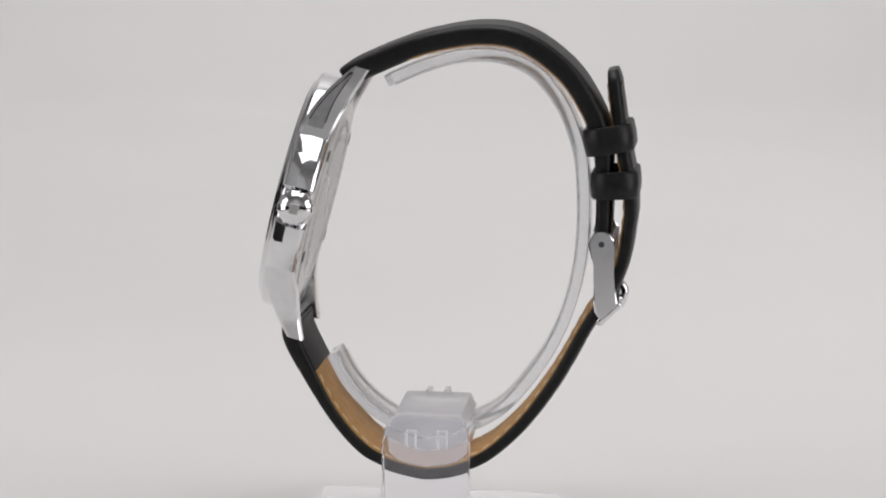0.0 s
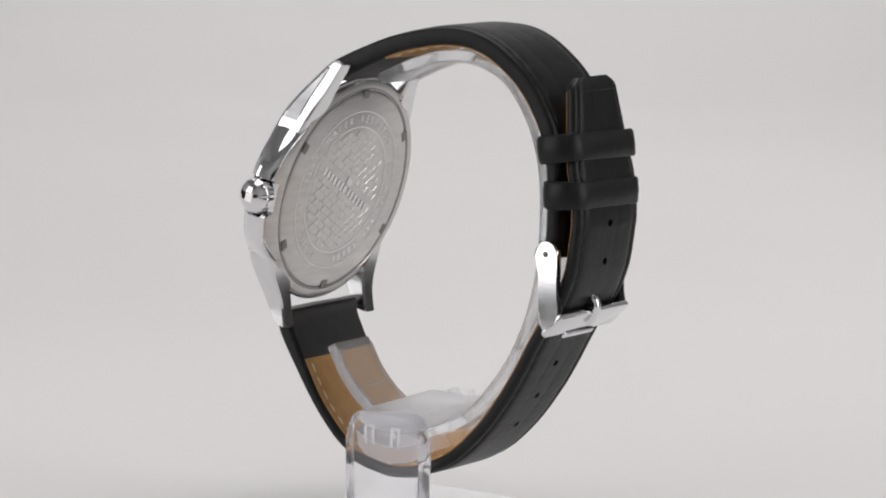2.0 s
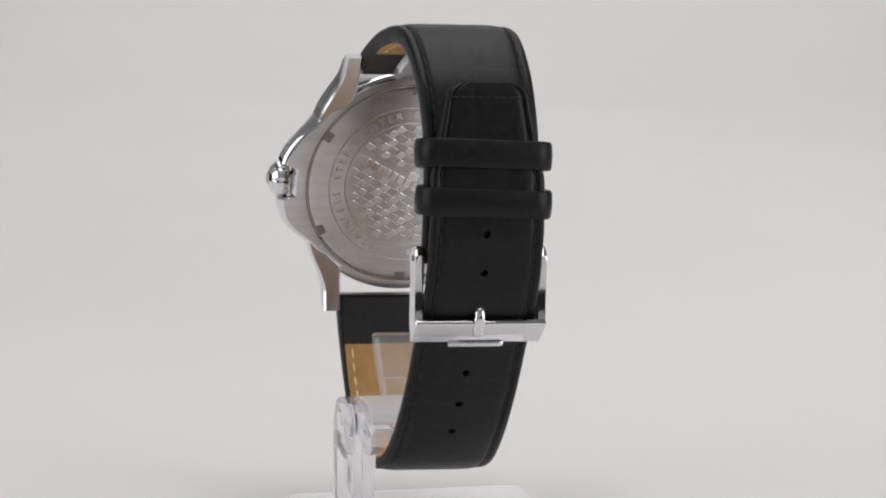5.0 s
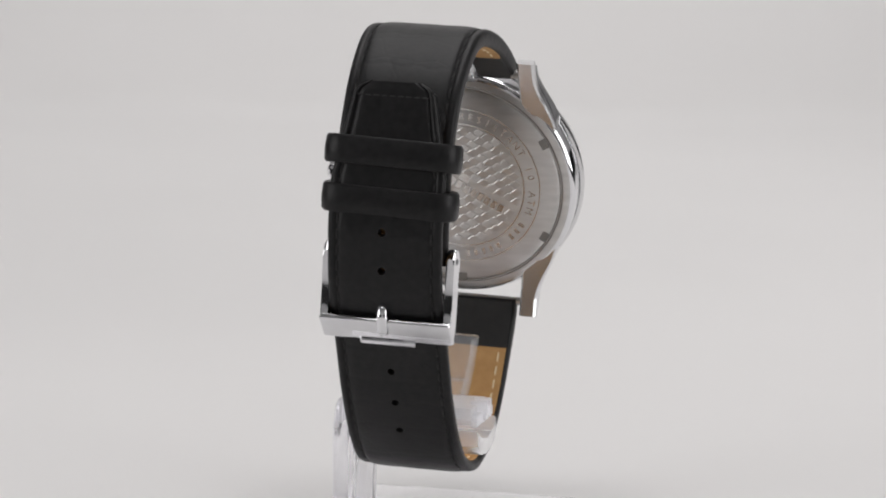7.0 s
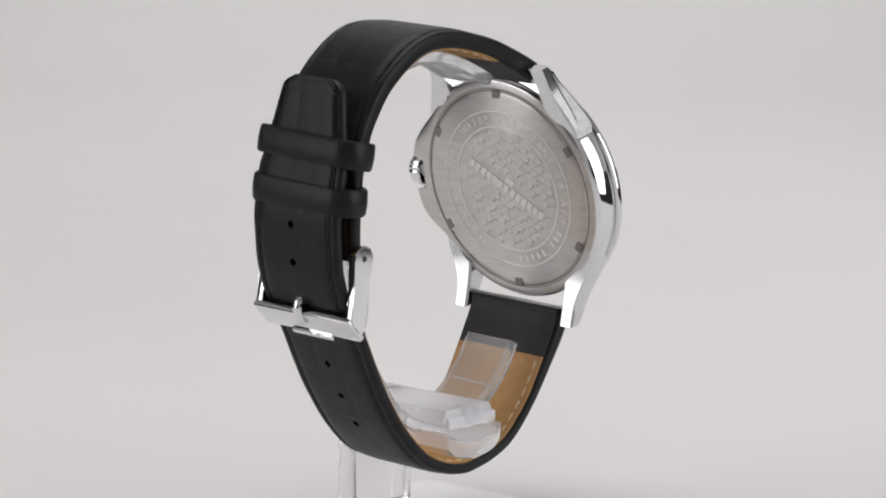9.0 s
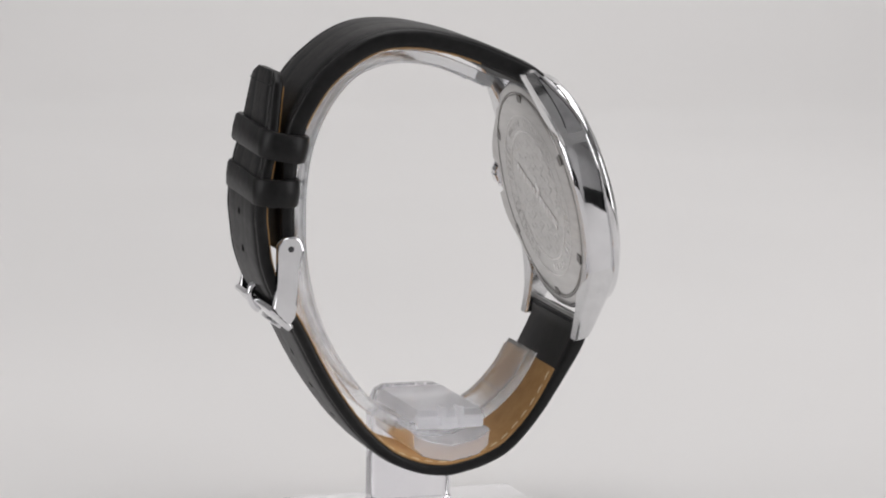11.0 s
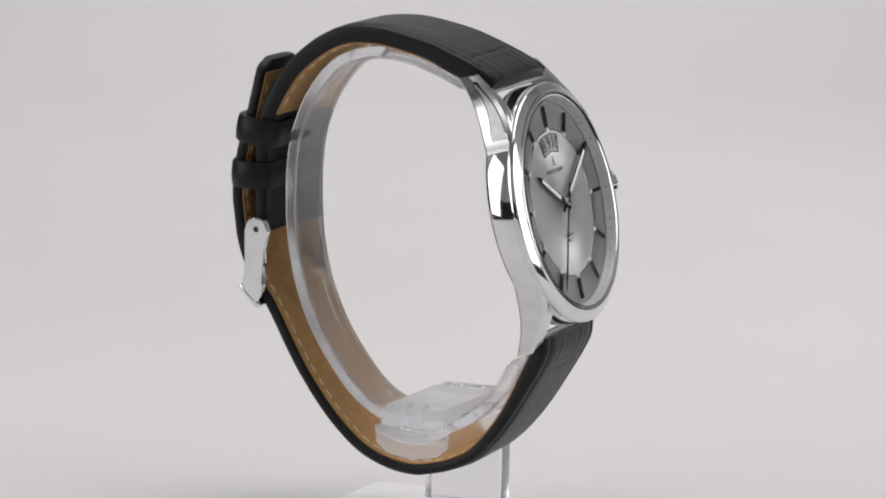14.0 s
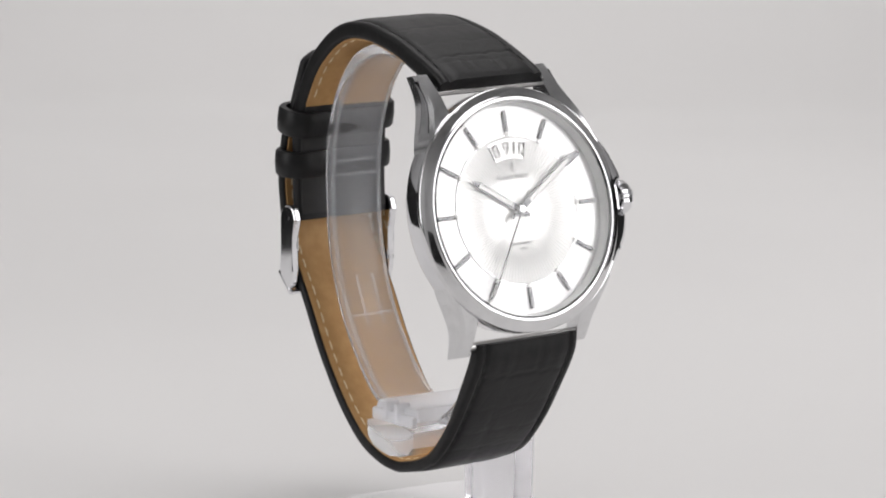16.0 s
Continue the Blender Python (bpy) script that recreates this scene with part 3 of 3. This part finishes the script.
arc_text("lettering", "WATER RESISTANT 10 ATM", 12.25, 131, 7.1, 1.75, back)
arc_text("lettering", "STAINLESS STEEL", 12.25, 244, 6.9, 1.75, back)
for start, count, gap in ((-122, 9, 3),):
    bars = [block(-0.3, 0.3, -0.55, 0.55, -0.04, 0.04) for k in range(count) if k != gap]
    for k, bar in zip([k for k in range(count) if k != gap], bars):
        bar.transform(Matrix.Rotation(radians(start - 6.6 * k), 4, "Z") @ Matrix.Translation((0, 12.25, 0)))
    part("print_bar", merge(*bars), ENGRAVED, back, "row of raised bars", BACK, smooth=False)


def honeycomb():
    """Small pressed lozenges that fill the middle of the case back, with a band left free for the mark."""
    bm = bmesh.new()
    turn = Matrix.Rotation(radians(-28), 4, "Z")
    for j in range(-9, 10):
        for i in range(-8, 9):
            c = turn @ Vector(((i + 0.5 * (j % 2)) * 1.6, j * 1.25, 0))
            u = turn.inverted() @ c
            if c.length > 10.2 or (-1.2 < u.y < 1.9 and abs(u.x) < 9.2):
                continue
            h = 0.05 + 0.01 * random.random()
            tip = 0.045 if (i + j) % 2 else -0.04
            base = [bm.verts.new(c + turn @ Vector((x, y, 0.0))) for x, y in ((-0.95, -0.6), (0.45, -0.6), (0.95, 0.6), (-0.45, 0.6))]
            top = [bm.verts.new(c + turn @ Vector((x, y, h + tip * x))) for x, y in ((-0.80, -0.52), (0.40, -0.52), (0.80, 0.52), (-0.40, 0.52))]
            for k in range(4):
                bm.faces.new((base[k], base[(k + 1) % 4], top[(k + 1) % 4], top[k]))
            bm.faces.new(top)
    tagged(part("pressed_pattern", bm, PRESSED, back, "", BACK, smooth=False), kind="stuff")


honeycomb()
MARK = BACK @ Matrix.Rotation(radians(-28), 4, "Z")
for x0, count in ((-8.6, 7), (0.75, 6)):
    part("mark", merge(*[block(x0 + 1.3 * k, x0 + 1.3 * k + 1.0, -0.8, 0.7, 0, 0.10, 0.04, 1) for k in range(count)]), ENGRAVED, back, "row of plain raised bars", MARK)
part("mark", block(-0.9, 0.9, 0.8, 2.2, 0, 0.10, 0.04, 1), ENGRAVED, back, "plain raised maker's bar", MARK)

# bezel, crystal and dial
FRONT = CASE @ Matrix.Translation((-0.61, 0, 0.1))
bezel = part("bezel", lathe([(18.9, 0.2), (19.25, 0.27), (19.42, 0.42), (19.46, 0.6), (19.46, 1.1), (19.38, 1.26), (19.26, 1.34), (18.2, 1.86), (18.1, 1.9), (17.98, 2.06), (17.82, 2.16), (17.55, 2.2), (17.3, 2.16), (17.08, 2.02), (17.05, 1.68)], 128), BEZEL, watch, "polished steel bezel", FRONT)
part("flange", lathe([(17.1, 1.68), (16.55, 0.1)], 128), FLANGE, bezel, "sloped silver minute ring", FRONT)
for k in range(60):
    a = radians(6 * k)
    part("minute_dot", block(-0.10, 0.10, -0.16, 0.16, -0.03, 0.03), INK, bezel, "", FRONT @ Matrix.Rotation(a, 4, "Z") @ Matrix.Translation((16.85, 0, 0.92)) @ Matrix.Rotation(radians(-71), 4, "Y"), smooth=False)
crystal = part("crystal", lathe([(0, 1.72), (15.0, 1.72), (16.9, 1.72), (17.05, 1.72), (17.05, 2.0), (16.95, 2.08), (16.85, 2.1), (16.75, 2.1), (15.0, 2.1), (0, 2.1)], 96), CRYSTAL, watch, "clear watch glass", FRONT)
crystal.visible_shadow = False
dial = part("dial", lathe([(0, -0.2), (10.0, -0.2), (10.5, -0.2), (11.5, 0.0), (11.9, 0.0), (16.0, 0.0), (16.7, 0.0)], 96), DIAL, watch, "silver sunburst dial", FRONT)
rows = []
for i in range(241):
    a = 2 * math.pi * i / 240
    z = 0.12 if i % 2 else 0.05
    rows.append([(r * math.cos(a), r * math.sin(a), 0.1 + (z - 0.085) * min(1, max(0, (r - 4.5) / 3))) for r in (0.01, 4.5, 6.0, 7.5, 9.0, 10.5, 11.4, 11.75)] + [(11.85 * math.cos(a), 11.85 * math.sin(a), 0.0)])
part("inner_dial", grid_mesh(rows, closed_v=False), DIAL_IN, dial, "pearl silver guilloche centre", FRONT, smooth=False)
part("dial_ring", lathe([(11.75, 0.0), (11.8, 0.2), (11.95, 0.2), (12.0, 0.0)], 96), CHROME, dial, "", FRONT)
for k in range(12):
    m = FRONT @ Matrix.Rotation(radians(-30 * k), 4, "Z")
    marker = part("hour_marker", block(-0.34, 0.34, 12.4, 15.8, 0.0, 0.45, 0.14, 1), DARK, dial, "dark polished baton", m, smooth=False)
    part("lume_dot", block(-0.36, 0.36, 11.6, 12.2, 0.1, 0.42, 0.1, 1), LUME, marker, "", m)
# date window at twelve with three numerals on a curved strip
win = lathe([(8.4, 0.14), (8.4, 0.18), (11.1, 0.18), (11.1, 0.14)], 16, start=radians(73), turn=radians(38))
window = part("date_window", win, DIAL_IN, dial, "silver curved date window", FRONT)
for r in (8.35, 11.15):
    part("window_frame", lathe([(r - 0.08, 0.1), (r - 0.08, 0.24), (r + 0.08, 0.24), (r + 0.08, 0.1)], 16, start=radians(73), turn=radians(38)), CHROME, window, "", FRONT)
for a in (73, 111):
    part("window_frame", block(8.4, 11.1, -0.08, 0.08, 0.1, 0.24), DARK, window, "", FRONT @ Matrix.Rotation(radians(a), 4, "Z"))
for text, a in (("8", 105.5), ("9", 93.5), ("10", 80)):
    part("numeral", letters(text, 3.0, 0.03), INK, window, "", FRONT @ Matrix.Rotation(radians(a - 90), 4, "Z") @ Matrix.Translation((0, 9.75, 0.22)), smooth=False)
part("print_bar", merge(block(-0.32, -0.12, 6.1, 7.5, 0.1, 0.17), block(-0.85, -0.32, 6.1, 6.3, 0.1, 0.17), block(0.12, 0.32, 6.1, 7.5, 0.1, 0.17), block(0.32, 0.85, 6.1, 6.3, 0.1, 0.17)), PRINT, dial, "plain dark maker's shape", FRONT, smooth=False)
for x0, count, y0, y1, pitch in ((-3.2, 7, 4.95, 5.6, 0.46), (0.35, 6, 4.95, 5.6, 0.46), (-2.0, 11, -5.55, -5.1, 0.37), (-0.85, 5, -6.45, -6.0, 0.37)):
    part("print_bar", merge(*[block(x0 + pitch * k, x0 + pitch * k + pitch * 0.62, y0, y1, 0.1, 0.17) for k in range(count)]), PRINT, dial, "row of small dark print", FRONT, smooth=False)


def hand(name, length, tail, w, z, angle, mat, label, lume=True):
    outline = [(-w * 0.55, -tail), (w * 0.55, -tail), (w, 0), (w, length * 0.86), (0, length), (-w, length * 0.86), (-w, 0)]
    m = FRONT @ Matrix.Rotation(radians(-angle), 4, "Z")
    ob = part(name, prism(outline, z, z + 0.22, 0.06, 1), mat, watch, label, m, smooth=False)
    if lume:
        part("lume_strip", block(-w * 0.62, w * 0.62, length * 0.16, length * 0.84, z + 0.1, z + 0.25), LUME, ob, "", m)
    return ob


hand("hour_hand", 10.0, 2.2, 0.55, 0.55, 302, DARK, "dark steel hour hand with white insert")
hand("minute_hand", 15.2, 2.4, 0.5, 0.9, 57, DARK, "dark steel minute hand with white insert")
hand("second_hand", 15.6, 3.4, 0.12, 1.25, 211, DARK, "thin steel second hand", lume=False)
part("hand_cap", rod((0, 0, 0.3), (0, 0, 1.6), 0.7, 20, 0.2), CHROME, watch, "", FRONT)

# crown
rows = []
for i in range(97):
    a = 2 * math.pi * i / 96
    k = 1 + 0.02 * math.cos(16 * a)
    rows.append([(x, r * (k if 0.5 < j < 5.5 else 1) * math.cos(a), r * (k if 0.5 < j < 5.5 else 1) * math.sin(a) - 1.7) for j, (x, r) in enumerate(((20.20, 0.01), (20.20, 2.5), (20.40, 2.75), (21.10, 2.85), (22.00, 2.8), (22.30, 2.6), (23.00, 2.0), (23.40, 1.1), (23.55, 0.01)))])
CROWN = CASE @ Matrix.Translation((0.1, 0, 0))
crown = part("crown", grid_mesh(rows, closed_v=False), CHROME, watch, "fluted polished steel crown", CROWN)
part("stem", rod((18.5, 0, -1.7), (20.4, 0, -1.7), 1.4, 20), STEEL, crown, "", CROWN)
part("emblem", block(-0.7, 0.7, -0.8, 0.8, -0.1, 0.12, 0.05, 1), STEEL, crown, "", CROWN @ Matrix.Translation((23.48, 0, -1.7)) @ Matrix.Rotation(radians(90), 4, "Y"))


def motions():
    rows = []
    for i in range(17):
        s = i / 8 - 1
        rows.append((float(i), pose(-0.00027, 0, 0, 0, 0, 151.816 - 114.278 * s - 0.923 * s * s + 0.015 * s ** 3)))
    for thing in (cuff, watch):
        walk(thing, rows)
    walk(stand, [(t, Matrix.Translation((0.00027, 0, 0)) @ m) for t, m in rows])


motions()
